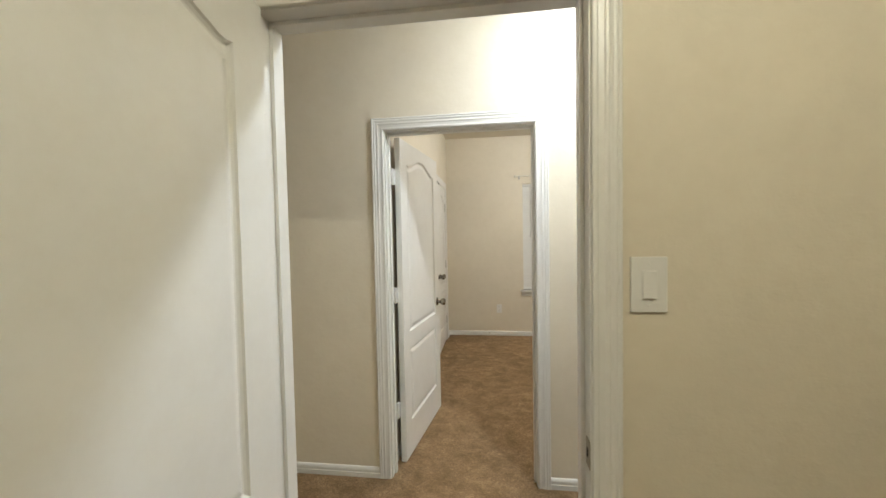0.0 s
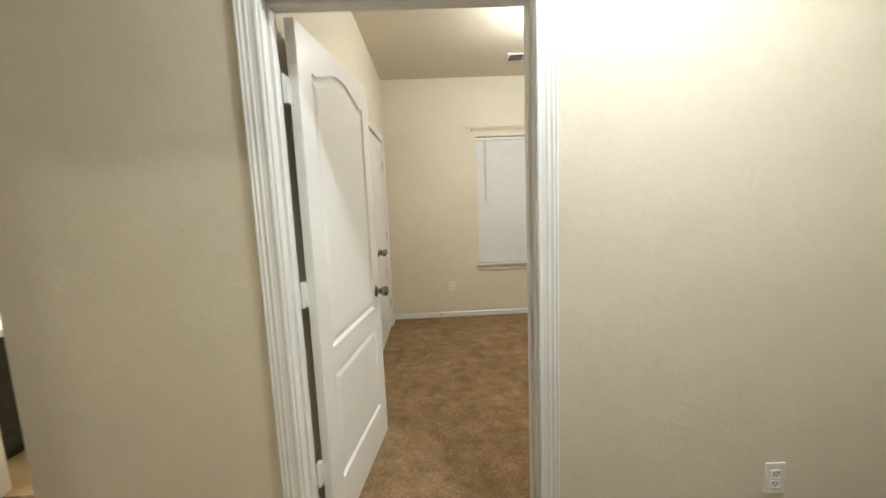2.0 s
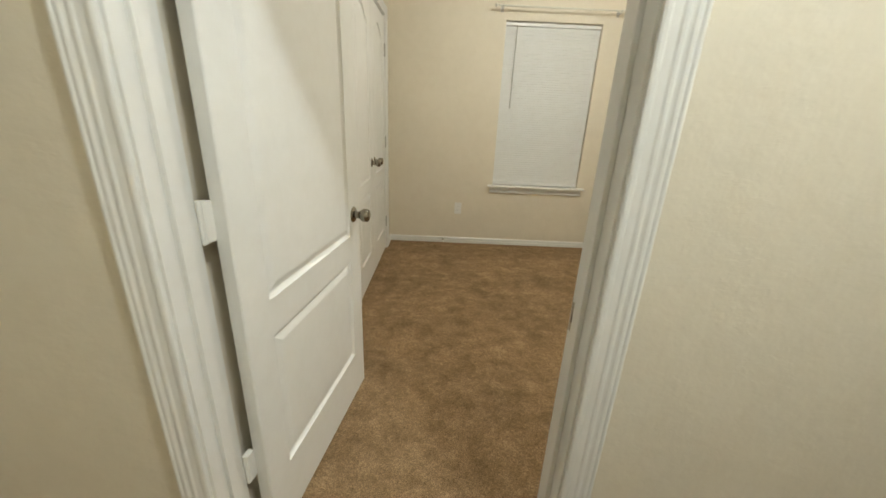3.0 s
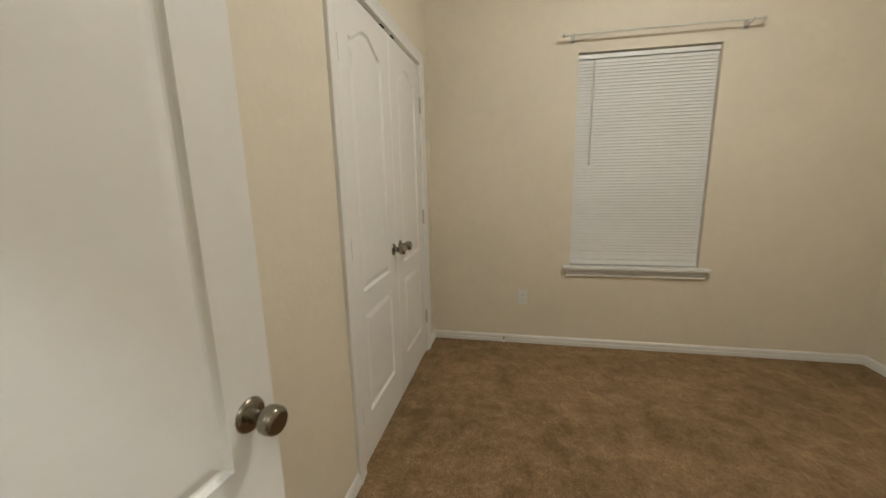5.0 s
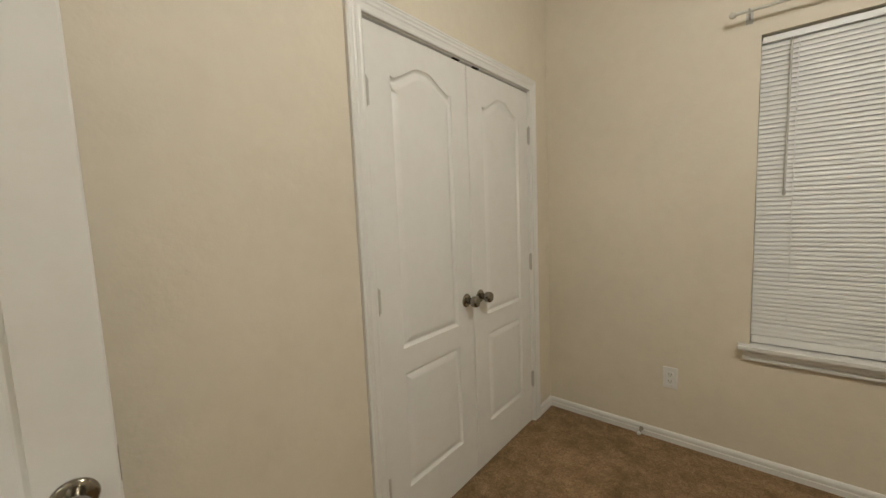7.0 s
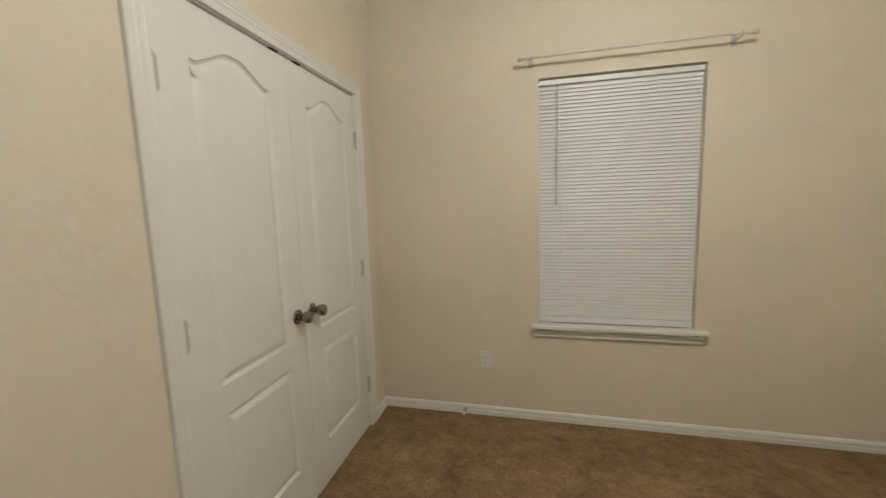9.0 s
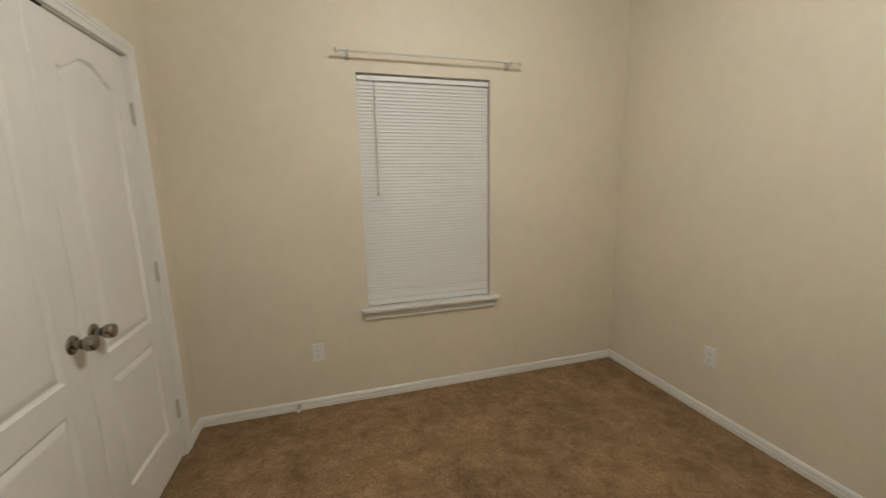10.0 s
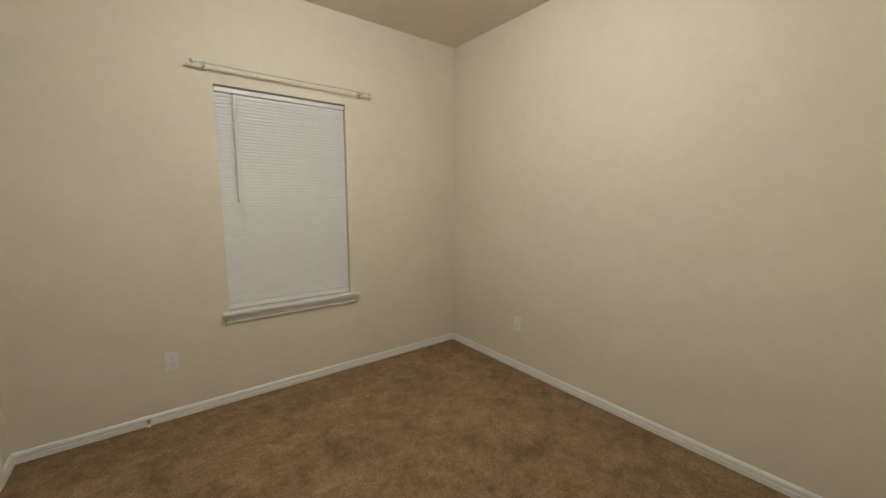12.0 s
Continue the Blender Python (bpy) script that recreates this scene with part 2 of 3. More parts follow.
def leaf_mesh(w, h, t, stile=0.118, up=0.0, top=0.685):
    """A moulded two-panel door leaf: width along x from 0, height z, front face at y = -t, back at y = 0."""
    bm = bmesh.new()
    r = 0.003
    rect = [(r, r), (w - r, r), (w - r, h - r), (r, h - r)]
    upper = panel_outline(stile, w - stile, 0.795 + up, 1.835, 0.058)
    lower = panel_outline(stile, w - stile, 0.215, top, 0.0)
    loops, edges = [], []
    for pts in (rect, upper, lower):
        vs = [bm.verts.new((x, -t, z)) for x, z in pts]
        loops.append(vs)
        edges += [bm.edges.new((vs[i], vs[(i + 1) % len(vs)])) for i in range(len(vs))]
    bmesh.ops.triangle_fill(bm, use_beauty=True, edges=edges, normal=(0, -1, 0))
    for pts, vs in ((upper, loops[1]), (lower, loops[2])):
        prev = vs
        for d, depth in ((0.003, 0.006), (0.009, 0.0105), (0.014, 0.0115), (0.026, 0.0055), (0.036, 0.0022), (0.042, 0.0015)):
            cur = [bm.verts.new((x, -t + depth, z)) for x, z in inset(pts, d)]
            for i in range(len(cur)):
                j = (i + 1) % len(cur)
                bm.faces.new((prev[i], prev[j], cur[j], cur[i]))
            prev = cur
        es = [bm.edges.get((prev[i], prev[(i + 1) % len(prev)])) for i in range(len(prev))]
        bmesh.ops.triangle_fill(bm, use_beauty=True, edges=es, normal=(0, -1, 0))
    # eased front arris, edges and back
    full = [(0, 0), (w, 0), (w, h), (0, h)]
    f = [bm.verts.new((x, -t + r, z)) for x, z in full]
    k = [bm.verts.new((x, 0, z)) for x, z in full]
    for i in range(4):
        j = (i + 1) % 4
        bm.faces.new((loops[0][i], loops[0][j], f[j], f[i]))
        bm.faces.new((f[i], f[j], k[j], k[i]))
    bm.faces.new(k)
    return bm


def knob(parent, x, y, z, out):
    """Satin knob on the face at y, pointing along y by out (+1 or -1)."""
    m = Matrix.Translation((x, y, z)) @ Matrix.Rotation(radians(-90 * out), 4, "X")
    k = part("door_knob", lathe(bmesh.new(), [(0, 0.068), (0.016, 0.0678), (0.0225, 0.0655), (0.0262, 0.060), (0.0270, 0.050), (0.0258, 0.041), (0.0215, 0.034),
             (0.0165, 0.028), (0.0145, 0.020), (0.0150, 0.012), (0.0150, 0.004), (0.0, 0.004)], 28, m), NICKEL, parent, "satin nickel round knob", True)
    part("rosette", lathe(bmesh.new(), [(0, 0.011), (0.013, 0.0105), (0.019, 0.008), (0.0235, 0.0075), (0.029, 0.0055), (0.0325, 0.002), (0.033, 0.0), (0, 0)], 28, m), NICKEL, k, "", True)
    return k


def plate(name, m, label, toggle):
    """Wall plate; local x across, z up, y out of the wall negative."""
    t = thing(name, m, label, "light switch" if toggle else "outlet", "wall plates")
    w, h = (0.082, 0.132) if toggle else (0.071, 0.118)
    part("cover_plate", block(-w / 2, w / 2, -0.0075, 0, -h / 2, h / 2, 0.003), PLASTIC, t)
    if toggle:
        part("rocker_frame", block(-0.0175, 0.0175, -0.0095, -0.0075, -0.0345, 0.0345, 0.001), PLASTIC, t)
        bm = prism(bmesh.new(), [(-0.0315, 0.0), (-0.0315, 0.0045), (0.0, 0.002), (0.0315, 0.0015), (0.0315, 0.0)], (-0.0150, -0.0095, 0), (0.0150, -0.0095, 0), (0, 0, 1), (0, -1, 0))
        part("rocker", bm, PLASTIC, t, "white rocker paddle")
        for z in (-0.05, 0.05):
            part("screw", lathe(bmesh.new(), [(0, 0.0012), (0.0025, 0.001), (0.0032, 0), (0, 0)], 10, Matrix.Translation((0, -0.0075, z)) @ Matrix.Rotation(radians(90), 4, "X")), PLASTIC, t)
    else:
        for z in (-0.0195, 0.0195):
            r = part("receptacle", block(-0.0165, 0.0165, -0.0095, -0.0075, z - 0.014, z + 0.014, 0.004), PLASTIC, t)
            # slots aren't cut: near-black blocks on the face carry their inner shade
            for x in (-0.0065, 0.0065):
                part("slot", block(x - 0.001, x + 0.001, -0.0100, -0.0094, z - 0.001, z + 0.007), DARK, r, "near-black block painted as the shade in a slot")
            part("slot", lathe(bmesh.new(), [(0, 0.0005), (0.0022, 0.0005), (0.0022, 0), (0, 0)], 8, Matrix.Translation((0, -0.0095, z - 0.008)) @ Matrix.Rotation(radians(90), 4, "X")), DARK, r, "near-black block painted as the shade in a slot")
        part("screw", lathe(bmesh.new(), [(0, 0.0012), (0.0025, 0.001), (0.0032, 0), (0, 0)], 10, Matrix.Translation((0, -0.0075, 0)) @ Matrix.Rotation(radians(90), 4, "X")), PLASTIC, t)
    return t


def globe_lamp(x, y, z, r, flat, glow, label):
    """Ceiling lamp: a metal pan on the ceiling with a round glass under it, flat times as high as wide."""
    t = thing("ceiling_lamp", pose(x, y, H), label, "ceiling lamp", "ceiling lamps")
    d = H - z
    part("pan", lathe(bmesh.new(), [(0, 0), (0.075, 0), (0.078, -0.012), (0.07, -0.022), (0.032, -0.028), (0.032, -(d - r * flat * 0.8)), (0, -(d - r * flat * 0.8))], 32), NICKEL, t, "", True)
    bm = bmesh.new()
    bmesh.ops.create_uvsphere(bm, u_segments=20, v_segments=12, radius=r, matrix=Matrix.Translation((0, 0, -d)) @ Matrix.Diagonal((1, 1, flat, 1)))
    part("globe", bm, glow, t, "lit frosted glass dome", True)
    return t


# ---- large structure ----
tagged(part("floor", block(-0.5, 5.3, -2.3, 6.75, -0.12, 0.012), CARPET), "brown cut-pile carpet with trodden lighter patches", "floor", "", "structure")
tagged(part("floor_bath", block(-0.33, 1.335, 3.93, 5.6, 0.0125, 0.016), TILE), "beige vinyl flooring in the bathroom", "floor", "", "structure")
tagged(part("ceiling", block(-0.5, 5.3, -2.3, 6.75, H, H + 0.12), CEIL), "cream painted textured ceiling", "ceiling", "", "structure")

wall("wall_front", "x", 2.275, 2.39, 0.185, 5.2, "cream painted wall between front room and hall", [(2.099, 2.976, 0.0, 2.031)])
wall("wall_bedroom_door", "x", 3.395, 3.51, 1.22, 5.2, "cream painted hall wall with the bedroom doorway", [(2.119, 2.976, 0.0, 2.019)])
wall("wall_closet", "y", 2.0, 2.115, 3.51, 6.52, "cream painted wall with the closet doorway", [(5.046, 6.284, 0.0, 2.045)])
wall("wall_window", "x", 6.52, 6.66, 1.25, 5.2, "cream painted outer wall with one window", [(3.152, 4.007, 0.615, 2.09)])
wall("wall_bedroom_side", "y", 5.066, 5.2, 3.51, 6.52, "plain cream painted bedroom wall")
wall("wall_hall_end", "y", 5.066, 5.2, 2.39, 3.395, "plain cream painted wall at the hall's end")
wall("wall_hall_west", "y", 0.185, 0.3, 2.39, 3.87, "cream painted hall wall with a closed door", [(3.0, 3.778, 0.0, 2.03)])
wall("wall_alcove", "y", 1.22, 1.335, 3.51, 3.87, "cream painted short wall beside the bathroom door")
wall("wall_bath", "x", 3.87, 3.985, -0.445, 1.335, "cream painted wall with the bathroom doorway", [(0.41, 1.18, 0.0, 2.02)])
wall("wall_bath_west", "y", -0.445, -0.33, 3.985, 5.6, "cream painted bathroom wall")
wall("wall_bath_east", "y", 1.25, 1.335, 3.985, 6.52, "cream painted wall between bathroom and closet")
wall("wall_bath_north", "x", 5.6, 5.715, -0.445, 1.25, "cream painted bathroom end wall")
wall("wall_room_west", "y", 1.785, 1.9, -2.2, 2.275, "cream painted front room wall")
wall("wall_room_east", "y", 5.085, 5.2, -2.2, 2.275, "cream painted front room wall")
wall("wall_room_south", "x", -2.3, -2.2, 1.785, 5.2, "cream painted front room wall")

jambs("door_frame_front", "x", 2.275, 2.39, 2.118, 2.957, 2.012, (2.325, 2.36), "white painted door lining with stop strips")
casing("door_casing_front", "x", 2.275, -1, 2.118, 2.957, 2.012, "white fluted casing round the front room doorway")
casing("door_casing_front_hall", "x", 2.39, 1, 2.118, 2.957, 2.012, "white fluted casing on the hall side")
jambs("door_frame_bedroom", "x", 3.395, 3.51, 2.138, 2.957, 2.0, (3.435, 3.47), "white painted bedroom door lining with stop strips")
casing("door_casing_bedroom", "x", 3.395, -1, 2.135, 2.957, 2.0, "white fluted casing round the bedroom doorway")
jambs("door_frame_closet", "y", 2.0, 2.115, 5.065, 6.265, 2.026, (2.04, 2.072), "white painted closet door lining")
casing("door_casing_closet", "y", 2.115, 1, 5.065, 6.265, 2.026, "white fluted casing round the closet double doors")
jambs("door_frame_bath", "x", 3.87, 3.985, 0.43, 1.16, 2.0, (3.91, 3.945), "white painted bathroom door lining")
casing("door_casing_bath", "x", 3.87, -1, 0.43, 1.153, 2.0, "white fluted casing round the bathroom doorway")
jambs("door_frame_west", "y", 0.185, 0.3, 3.02, 3.758, 2.01, None, "white painted hall door lining")
casing("door_casing_west", "y", 0.3, 1, 3.02, 3.758, 2.01, "white fluted casing round the closed hall door")

C = 0.0725
baseboard([((2.115, 6.52), (5.066, 6.52), (0, -1), 1, -1), ((5.066, 6.52), (5.066, 3.51), (-1, 0), 1, -1), ((2.115, 6.3375), (2.115, 6.52), (1, 0), 0, -1),
           ((2.115, 3.56), (2.115, 4.9925), (1, 0), 0, 0), ((2.98, 3.51), (5.066, 3.51), (0, 1), 0, -1)], "white ridged baseboard along the bedroom walls")
baseboard([((1.22, 3.395), (2.135 - C, 3.395), (0, -1), -1, 0), ((2.957 + C, 3.395), (5.066, 3.395), (0, -1), 0, 0), ((2.957 + C, 2.39), (5.066, 2.39), (0, 1), 0, 0),
           ((0.3, 2.39), (2.118 - C, 2.39), (0, 1), 1, 0), ((1.22, 3.395), (1.22, 3.87), (-1, 0), -1, -1), ((0.3, 2.39), (0.3, 3.02 - C), (1, 0), 1, 0)], "white ridged baseboard along the hall walls")
baseboard([((2.957 + C, 2.275), (5.085, 2.275), (0, -1), 0, -1), ((5.085, 2.275), (5.085, -2.2), (-1, 0), 1, 0), ((1.9, -2.2), (1.9, 2.275), (1, 0), 0, 0)], "white ridged baseboard along the front room walls")


# ---- doors ----
def door(name, m, w, h, label, stile=0.118):
    """A door leaf hung on the local z axis; its moulded face looks along -y."""
    t = thing(name, m, label, "door", "panel doors", "structure")
    bm = leaf_mesh(w, h, 0.035, stile, -0.010, 0.676)
    lift = Matrix.Translation((0.012, 0, 0.022))
    bmesh.ops.transform(bm, matrix=lift, verts=bm.verts)
    part("leaf", bm, WHITE, t)
    return t


bed_door = door("door_bedroom", pose(2.153, 3.525, 0, 0, 0, 82.0), 0.780, 1.977, "white moulded two-panel bedroom door standing open", 0.107)
knob(bed_door, 0.012 + 0.780 - 0.060, -0.035, 0.889, -1)
for z in (0.35, 1.055, 1.765):
    b = block(-0.016, 0.0118, -0.003, 0.0142, z - 0.045, z + 0.045, 0.001)
    tube(b, (-0.014, 0.006, z - 0.048), (-0.014, 0.006, z + 0.048), 0.006, 10)
    part("hinge", b, WHITE, bed_door, "painted-over butt hinge")
part("latch_plate", block(0.7915, 0.7932, -0.029, -0.006, 0.885, 0.943), STEEL, bed_door, "steel latch plate")

front_door = door("door_front_room", pose(2.113, 2.257, 0, 0, 0, -88.5) @ Matrix.Diagonal((1, -1, 1, 1)), 0.815, 1.980, "white moulded two-panel door swung fully open")
knob(front_door, 0.012 + 0.826 - 0.062, -0.035, 0.914, -1)
for z in (0.25, 1.02, 1.78):
    b = block(0.002, 0.0115, -0.030, -0.006, z - 0.045, z + 0.045, 0.001)
    tube(b, (0.0, 0.002, z - 0.047), (0.0, 0.002, z + 0.047), 0.005, 10)
    part("hinge", b, WHITE, front_door, "painted-over butt hinge")

strike = thing("strike_plate", pose(2.957, 2.298, 0.86), "steel strike plate set in the front room door lining", "strike plate", "strike plates")
part("plate", block(-0.0022, 0.0, -0.024, 0.012, -0.035, 0.035, 0.0006), STEEL, strike)
# no hole is cut: a near-black block on the plate stands for its shade
part("hole", block(-0.0026, -0.0021, -0.010, 0.004, -0.012, 0.012), DARK, strike, "near-black block painted as the shaded latch hole")
copy_thing(strike, pose(2.957, 3.492, 0.875))

# closet pair: faces look along +x
for k, (y0, flip) in enumerate(((5.068, False), (5.668, True))):
    m = pose(2.077, y0, 0, 0, 0, 90)
    d = thing("door_closet", m, "white moulded two-panel closet door, closed", "door", "closet double doors", "structure")
    bm = leaf_mesh(0.594, 1.997, 0.035, up=0.001, top=0.694)
    bmesh.ops.transform(bm, matrix=Matrix.Translation((0, 0, 0.022)), verts=bm.verts)
    part("leaf", bm, WHITE, d)
    knob(d, 0.540 if not flip else 0.054, -0.035, 0.924, -1)
    for z in (0.29, 1.03, 1.775):
        bm = bmesh.new()
        hx = -0.0015 if not flip else 0.5955
        tube(bm, (hx, -0.0405, z - 0.045), (hx, -0.0405, z + 0.045), 0.0072, 10)
        lathe(bm, [(0, 0.010), (0.003, 0.008), (0.0055, 0.0), (0, 0)], 10, Matrix.Translation((hx, -0.0405, z + 0.045)))
        lathe(bm, [(0, 0.010), (0.003, 0.008), (0.0055, 0.0), (0, 0)], 10, Matrix.Translation((hx, -0.0405, z - 0.045)) @ Matrix.Rotation(math.pi, 4, "X"))
        box(bm, hx - 0.012, hx + 0.016, -0.0368, -0.0352, z - 0.045, z + 0.045, 0.0004)
        part("hinge", bm, HINGE, d, "satin butt hinge")
    part("ball_catch", block(0.50 if not flip else 0.05, 0.545 if not flip else 0.095, -0.040, -0.012, 2.0205, 2.0255), DARK, d, "dark steel ball catch")

west_door = thing("door_west", pose(0.262, 3.023, 0, 0, 0, 90), "white closed panel door at the hall's end", "door", "panel doors", "structure")
bm = leaf_mesh(0.732, 1.983, 0.035)
bmesh.ops.transform(bm, matrix=Matrix.Translation((0, 0, 0.022)), verts=bm.verts)
part("leaf", bm, WHITE, west_door)

# ---- window with blind ----
win = thing("window_1", Matrix.Identity(4), "white framed sash window behind a lowered blind at night", "window", "", "structure")
X0, X1, Z0, Z1 = 3.152, 4.007, 0.643, 2.09
part("frame_side", block(X0 + 0.0005, X0 + 0.045, 6.605, 6.65, Z0, Z1, 0.003), WHITE, win)
part("frame_side", block(X1 - 0.045, X1 - 0.0005, 6.605, 6.65, Z0, Z1, 0.003), WHITE, win)
part("frame_head", block(X0 + 0.045, X1 - 0.045, 6.605, 6.65, Z1 - 0.045, Z1 - 0.0005, 0.003), WHITE, win)
part("frame_foot", block(X0 + 0.045, X1 - 0.045, 6.605, 6.65, Z0, Z0 + 0.05, 0.003), WHITE, win)
part("meeting_rail", block(X0 + 0.045, X1 - 0.045, 6.61, 6.645, 1.345, 1.385, 0.003), WHITE, win)
for z0, z1 in ((Z0 + 0.05, 1.345), (1.385, Z1 - 0.045)):
    part("pane", block(X0 + 0.045, X1 - 0.045, 6.626, 6.630, z0, z1), GLASS, win, "night-dark glass pane")
sill = thing("window_sill", Matrix.Identity(4), "white painted sill board with ridged apron under the window", "window sill", "", "structure")
bm = block(X0, X1, 6.5195, 6.605, 0.616, Z0, 0.0)
box(bm, 3.107, 4.067, 6.468, 6.5195, 0.6245, Z0, 0.003)
part("sill_board", bm, WHITE, sill)
APRON = [(0, 0), (0, 0.010), (-0.008, 0.010), (-0.010, 0.007), (-0.026, 0.009), (-0.034, 0.013), (-0.037, 0.013), (-0.039, 0.010), (-0.042, 0.010),
         (-0.044, 0.019), (-0.054, 0.020), (-0.058, 0.017), (-0.058, 0)]
part("apron", prism(bmesh.new(), APRON, (3.126, 6.52, 0.624), (4.048, 6.52, 0.624), (0, 0, 1), (0, -1, 0)), WHITE, sill)

blind = thing("mini_blind", Matrix.Identity(4), "white vinyl mini blind, fully lowered with slats closed", "window blind")
YB = 6.552
part("head_rail", block(X0 + 0.004, X1 - 0.004, YB - 0.014, YB + 0.016, 2.054, 2.081, 0.002), VINYL, blind)
part("bottom_rail", block(X0 + 0.004, X1 - 0.005, YB - 0.012, YB + 0.012, 0.649, 0.686, 0.005), VINYL, blind)
for x in (X0 + 0.13, X1 - 0.16):
    bm = tube(bmesh.new(), (x, YB - 0.0125, 0.688), (x, YB - 0.0125, 2.05), 0.0007, 6)
    part("ladder_cord", bm, VINYL, blind)
bm = tube(bmesh.new(), (X0 + 0.103, YB - 0.032, 2.035), (X0 + 0.099, YB - 0.026, 1.375), 0.0038, 8)
lathe(bm, [(0, 0.02), (0.005, 0.016), (0.0062, 0.0), (0.004, -0.006), (0, -0.006)], 8, Matrix.Translation((X0 + 0.099, YB - 0.026, 1.37)))
part("tilt_wand", bm, WAND, blind, "smoky plastic tilt wand")
part("wand_hook", tube(bmesh.new(), (X0 + 0.103, YB - 0.032, 2.035), (X0 + 0.103, YB - 0.016, 2.052), 0.003, 8), STEEL, blind, "steel wand hook")
bm = tube(bmesh.new(), (X0 + 0.128, YB - 0.021, 1.05), (X0 + 0.126, YB - 0.020, 2.05), 0.0011, 6)
part("lift_cord", bm, VINYL, blind)
# one slat, crowned and tilted shut
bm = bmesh.new()
pts = []
for i in range(5):
    s = i / 4 - 0.5
    pts.append((s * 0.0268, 0.0036 * (1 - (2 * s) ** 2)))
tilt = radians(64)
XC = (X0 + X1) / 2 - 0.002
front = [(p * math.sin(tilt) + q * math.cos(tilt), -(p * math.cos(tilt) - q * math.sin(tilt))) for p, q in pts]
back = [(a, b - 0.0006) for a, b in front]
prism(bm, front + back[::-1], (X0 + 0.0025 - XC, 0, 0), (X1 - 0.0055 - XC, 0, 0), (0, 0, 1), (0, -1, 0))
slat = part("slat", bm, VINYL, blind)
n = 65
for i in range(n):
    s = slat if i == 0 else new("slat", slat.data)
    s.parent = blind
    s.location = (XC + random.uniform(-0.001, 0.001), YB, 0.701 + i * (2.040 - 0.701) / (n - 1) - (0.003 if i in (1, 2) else 0.0))
    s.rotation_euler = (radians(random.uniform(-1.2, 1.2) + (7.0 if i < 3 else 0.0)), radians(random.uniform(-0.06, 0.06)), 0)

# ---- curtain rod ----
rod = thing("curtain_rod", Matrix.Identity(4), "thin white curtain rod on brackets above the window", "curtain rod")
YR, ZR = 6.445, 2.182
part("rod", tube(bmesh.new(), (3.07, YR, ZR), (4.155, YR, ZR), 0.0062, 12), ROD, rod)
part("rod_sleeve", tube(bmesh.new(), (3.07, YR, ZR), (3.66, YR, ZR), 0.0076, 12), ROD, rod)
for x, sgn in ((3.072, -1), (4.153, 1)):
    m = Matrix.Translation((x, YR, ZR)) @ Matrix.Rotation(radians(90 * sgn), 4, "Y")
    part("finial", lathe(bmesh.new(), [(0, -0.004), (0.008, -0.004), (0.008, 0.004), (0.006, 0.008), (0.0135, 0.016), (0.0155, 0.024), (0.012, 0.032), (0.004, 0.037), (0, 0.038)], 16, m), ROD, rod, "", True)
    xb = x - sgn * 0.035
    b = part("bracket", block(xb - 0.013, xb + 0.013, 6.5165, 6.52, ZR - 0.034, ZR + 0.020, 0.001), HINGE, rod)
    bm = tube(bmesh.new(), (xb, 6.518, ZR - 0.012), (xb, YR - 0.002, ZR - 0.012), 0.0045, 10)
    tube(bm, (xb, YR - 0.003, ZR - 0.013), (xb, YR - 0.013, ZR + 0.006), 0.0035, 8)
    part("arm", bm, HINGE, b)

# ---- wall plates, door stop, vent ----
plate("light_switch", pose(3.090, 2.275, 1.287), "white rocker light switch on the cream wall", True)
plate("wall_outlet", pose(2.819, 6.52, 0.385), "white duplex outlet below the window wall", False)
plate("wall_outlet", pose(5.066, 5.69, 0.385, 0, 0, -90), "white duplex outlet on the plain bedroom wall", False)
plate("wall_outlet", pose(3.815, 3.395, 0.328), "white duplex outlet on the hall wall", False)

stop = thing("door_stop", pose(2.68, 6.508, 0.044), "small spring door stop screwed to the baseboard", "door stop")
m90 = Matrix.Rotation(radians(90), 4, "X")
part("base", lathe(bmesh.new(), [(0, 0.006), (0.008, 0.005), (0.012, 0.0), (0, 0)], 14, m90), STEEL, stop, "", True)
bm = bmesh.new()
lathe(bm, [(0, 0.0)] + [(0.0058 + 0.0012 * (i % 2), 0.004 + i * 0.0026) for i in range(20)] + [(0, 0.058)], 12, m90)
part("spring", bm, STEEL, stop, "dull steel spring")
part("tip", lathe(bmesh.new(), [(0, 0.056), (0.009, 0.056), (0.0095, 0.066), (0.007, 0.071), (0, 0.072)], 14, m90), PLASTIC, stop, "white rubber tip", True)

vent = thing("ceiling_vent", pose(3.565, 5.98, H), "white metal ceiling air register with slats", "air vent")
# ceiling is uncut: a near-black sheet stands in for the duct's shade
part("backing", block(-0.14, 0.14, -0.085, 0.085, -0.003, -0.001), DARK, vent, "near-black sheet painted as the shade in the duct")
for a in ((-0.165, 0.165, 0.08, 0.105), (-0.165, 0.165, -0.105, -0.08), (-0.165, -0.135, -0.08, 0.08), (0.135, 0.165, -0.08, 0.08)):
    part("frame", block(*a, -0.009, 0.0, 0.002), PLASTIC, vent)
part("divider", block(-0.006, 0.006, -0.08, 0.08, -0.012, -0.003), PLASTIC, vent)
bm = prism(bmesh.new(), [(-0.009, 0.0), (0.009, -0.010), (0.009, -0.0115), (-0.009, -0.0015)], (0, -0.08, -0.003), (0, 0.08, -0.003), (1, 0, 0), (0, 0, 1))
fin = part("slat", bm, PLASTIC, vent)
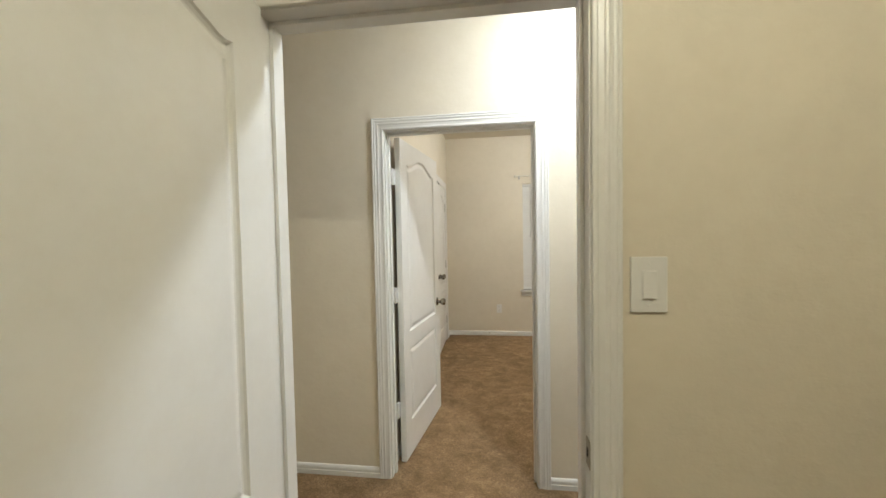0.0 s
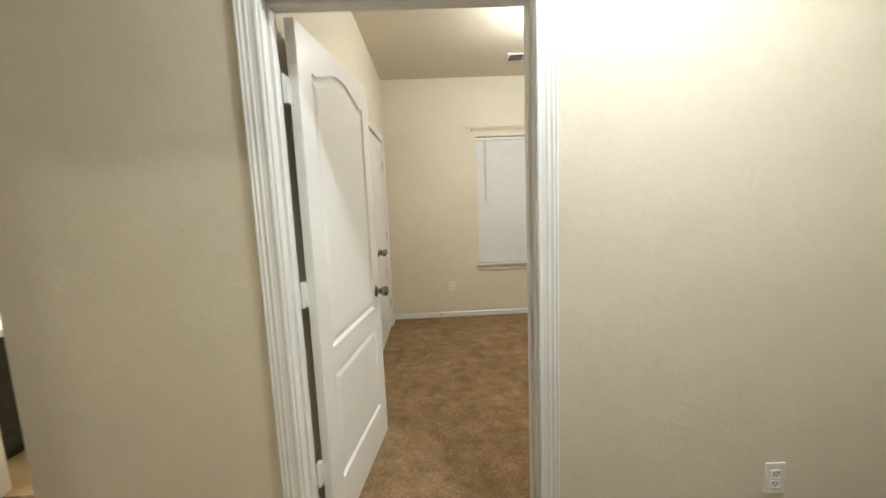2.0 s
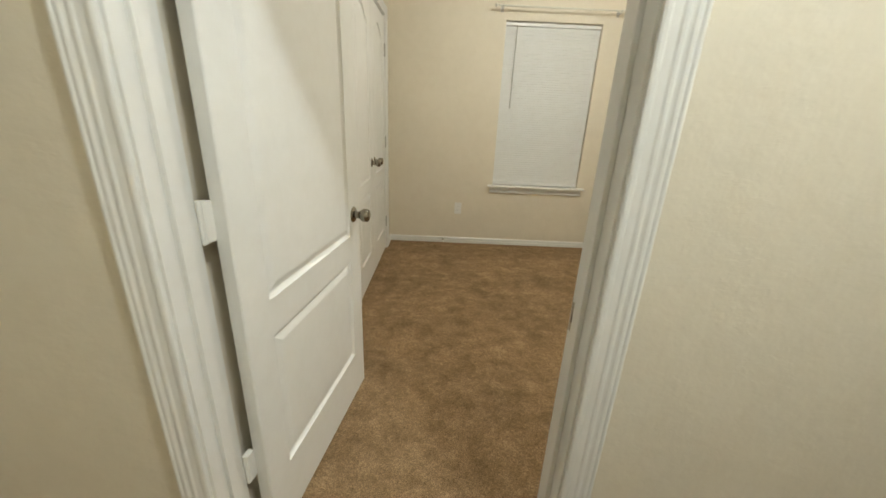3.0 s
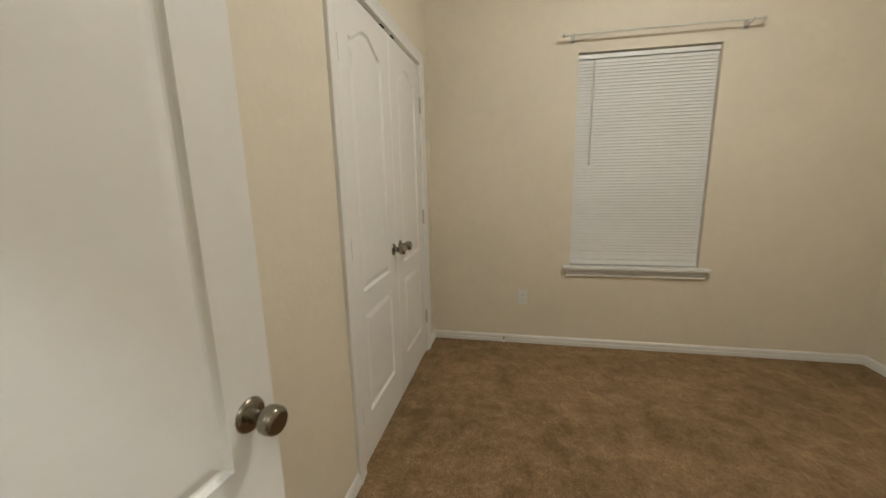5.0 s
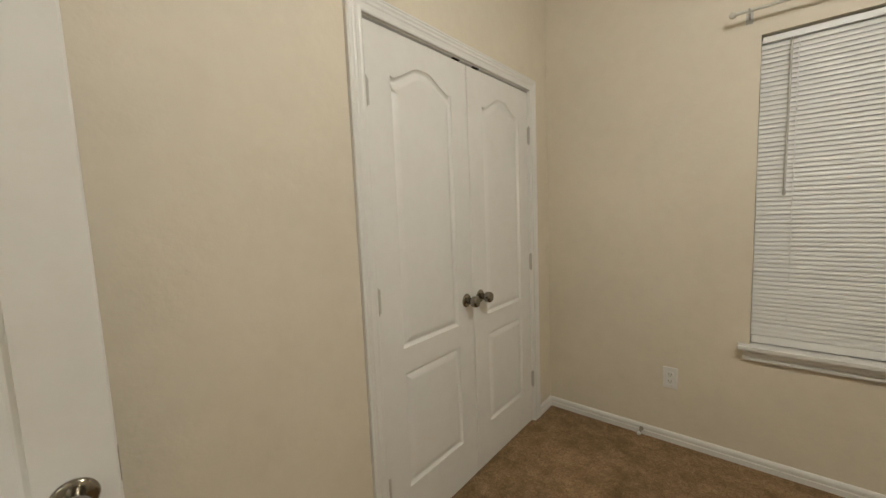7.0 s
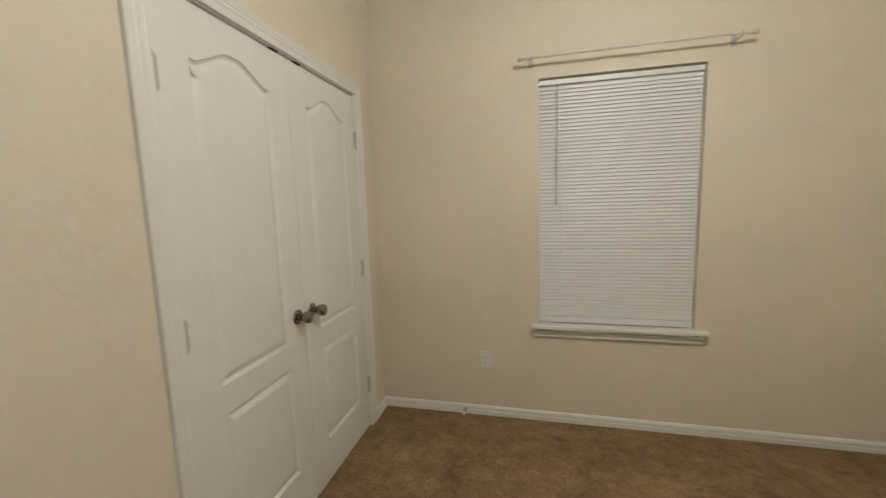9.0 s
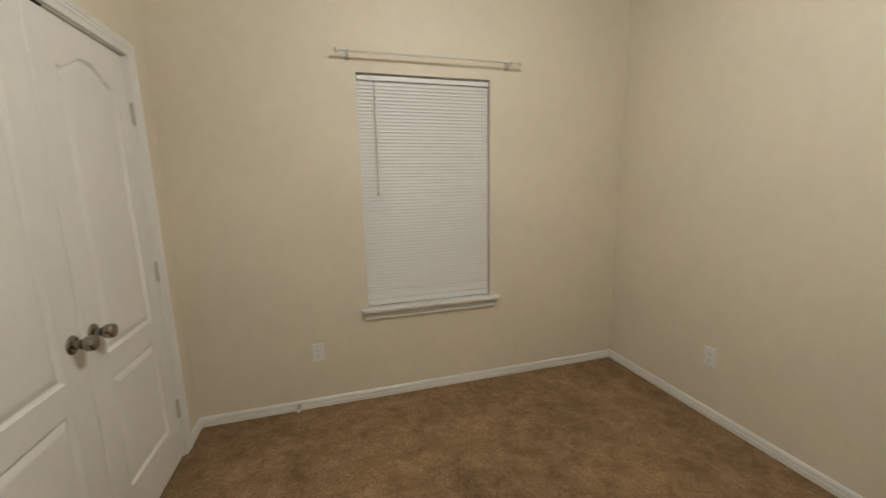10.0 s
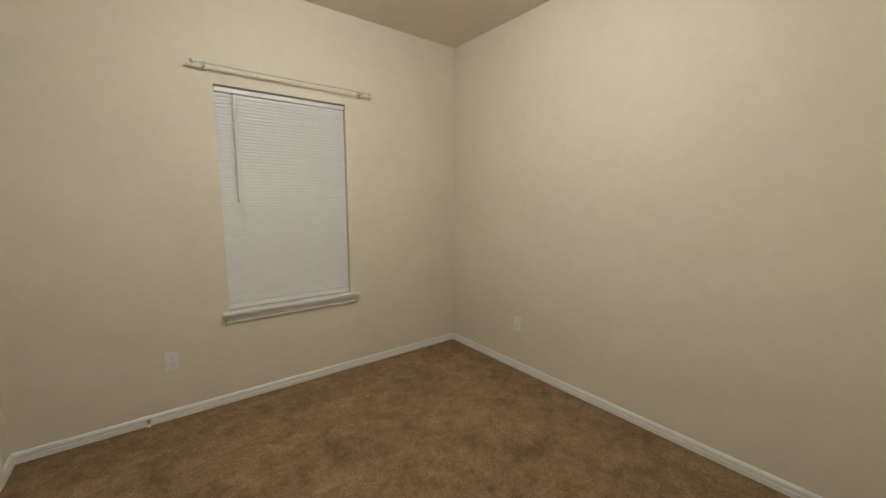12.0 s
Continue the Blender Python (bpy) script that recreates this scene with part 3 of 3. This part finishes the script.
for i in range(12):
    f = fin if i == 0 else new("slat", fin.data)
    f.parent = vent
    x = -0.125 + i * 0.0215 if i < 6 else 0.0175 + (i - 6) * 0.0215
    f.location = (x, 0, 0)
    f.rotation_euler = (0, radians(60), 0) if i < 6 else (0, 0, math.pi)

# ---- lamps ----
globe_lamp(*HALL_LAMP, 0.075, 0.2, HALL_GLOW, "lit round glass ceiling lamp in the hall")
globe_lamp(*BED_LAMP, 0.06, 0.6, BED_GLOW, "lit round glass ceiling lamp in the bedroom")
globe_lamp(*ROOM_LAMP, 0.08, 0.7, ROOM_GLOW, "lit round glass ceiling lamp in the front room")

# ---- bathroom seen through its doorway ----
van = thing("vanity_cabinet", Matrix.Identity(4), "dark espresso wood bathroom vanity with drawers", "vanity")
part("body", block(-0.329, 0.205, 4.06, 5.5, 0.09, 0.735, 0.002), ESPRESSO, van)
part("toe_kick", block(-0.329, 0.15, 4.062, 5.498, 0.016, 0.09), ESPRESSO, van)
for y0 in (4.075, 4.55, 5.025):
    for z0, z1, nm in ((0.56, 0.715, "drawer_front"), (0.20, 0.545, "door_front"), (0.10, 0.185, "base_panel")):
        part(nm, block(0.205, 0.223, y0, y0 + 0.462, z0, z1, 0.003), ESPRESSO, van)
top = thing("bathroom_countertop", Matrix.Identity(4), "glossy white cultured marble vanity top with backsplash", "countertop")
part("slab", block(-0.33, 0.24, 4.04, 5.52, 0.735, 0.775, 0.006), MARBLE, top)
part("backsplash", block(-0.329, -0.31, 4.04, 5.52, 0.775, 0.875, 0.003), MARBLE, top)
tap = thing("faucet", pose(-0.2, 4.36, 0.775), "brushed nickel bathroom faucet on the vanity top", "faucet")
bm = lathe(bmesh.new(), [(0, 0), (0.026, 0), (0.024, 0.012), (0.016, 0.02), (0.014, 0.10), (0, 0.105)], 18)
tube(bm, (0, 0, 0.09), (0.12, 0, 0.075), 0.010, 12)
part("spout", bm, NICKEL, tap, "", True)
for y in (-0.09, 0.09):
    part("handle", lathe(bmesh.new(), [(0, 0), (0.02, 0), (0.018, 0.03), (0.022, 0.045), (0.012, 0.055), (0, 0.056)], 16, Matrix.Translation((0, y, 0))), NICKEL, tap, "", True)
mir = thing("wall_mirror", Matrix.Identity(4), "frameless wall mirror above the vanity", "mirror")
part("glass", block(-0.329, -0.322, 4.06, 5.5, 0.885, 1.88), MIRROR, mir)
part("top_channel", block(-0.329, -0.316, 4.06, 5.5, 1.88, 1.892), STEEL, mir, "steel mirror channel")
bar = thing("vanity_light", pose(-0.33, 4.85, 2.08), "lit vanity light bar with frosted glass shades", "wall lamp")
part("back_plate", block(0.0, 0.02, -0.33, 0.33, -0.05, 0.05, 0.004), NICKEL, bar)
for y in (-0.22, 0.0, 0.22):
    part("shade", lathe(bmesh.new(), [(0, 0.07), (0.035, 0.07), (0.05, 0.03), (0.062, -0.07), (0.058, -0.075), (0, -0.07)], 20, Matrix.Translation((0.09, y, 0.02))), BATH_GLOW, bar, "lit frosted glass shade", True)
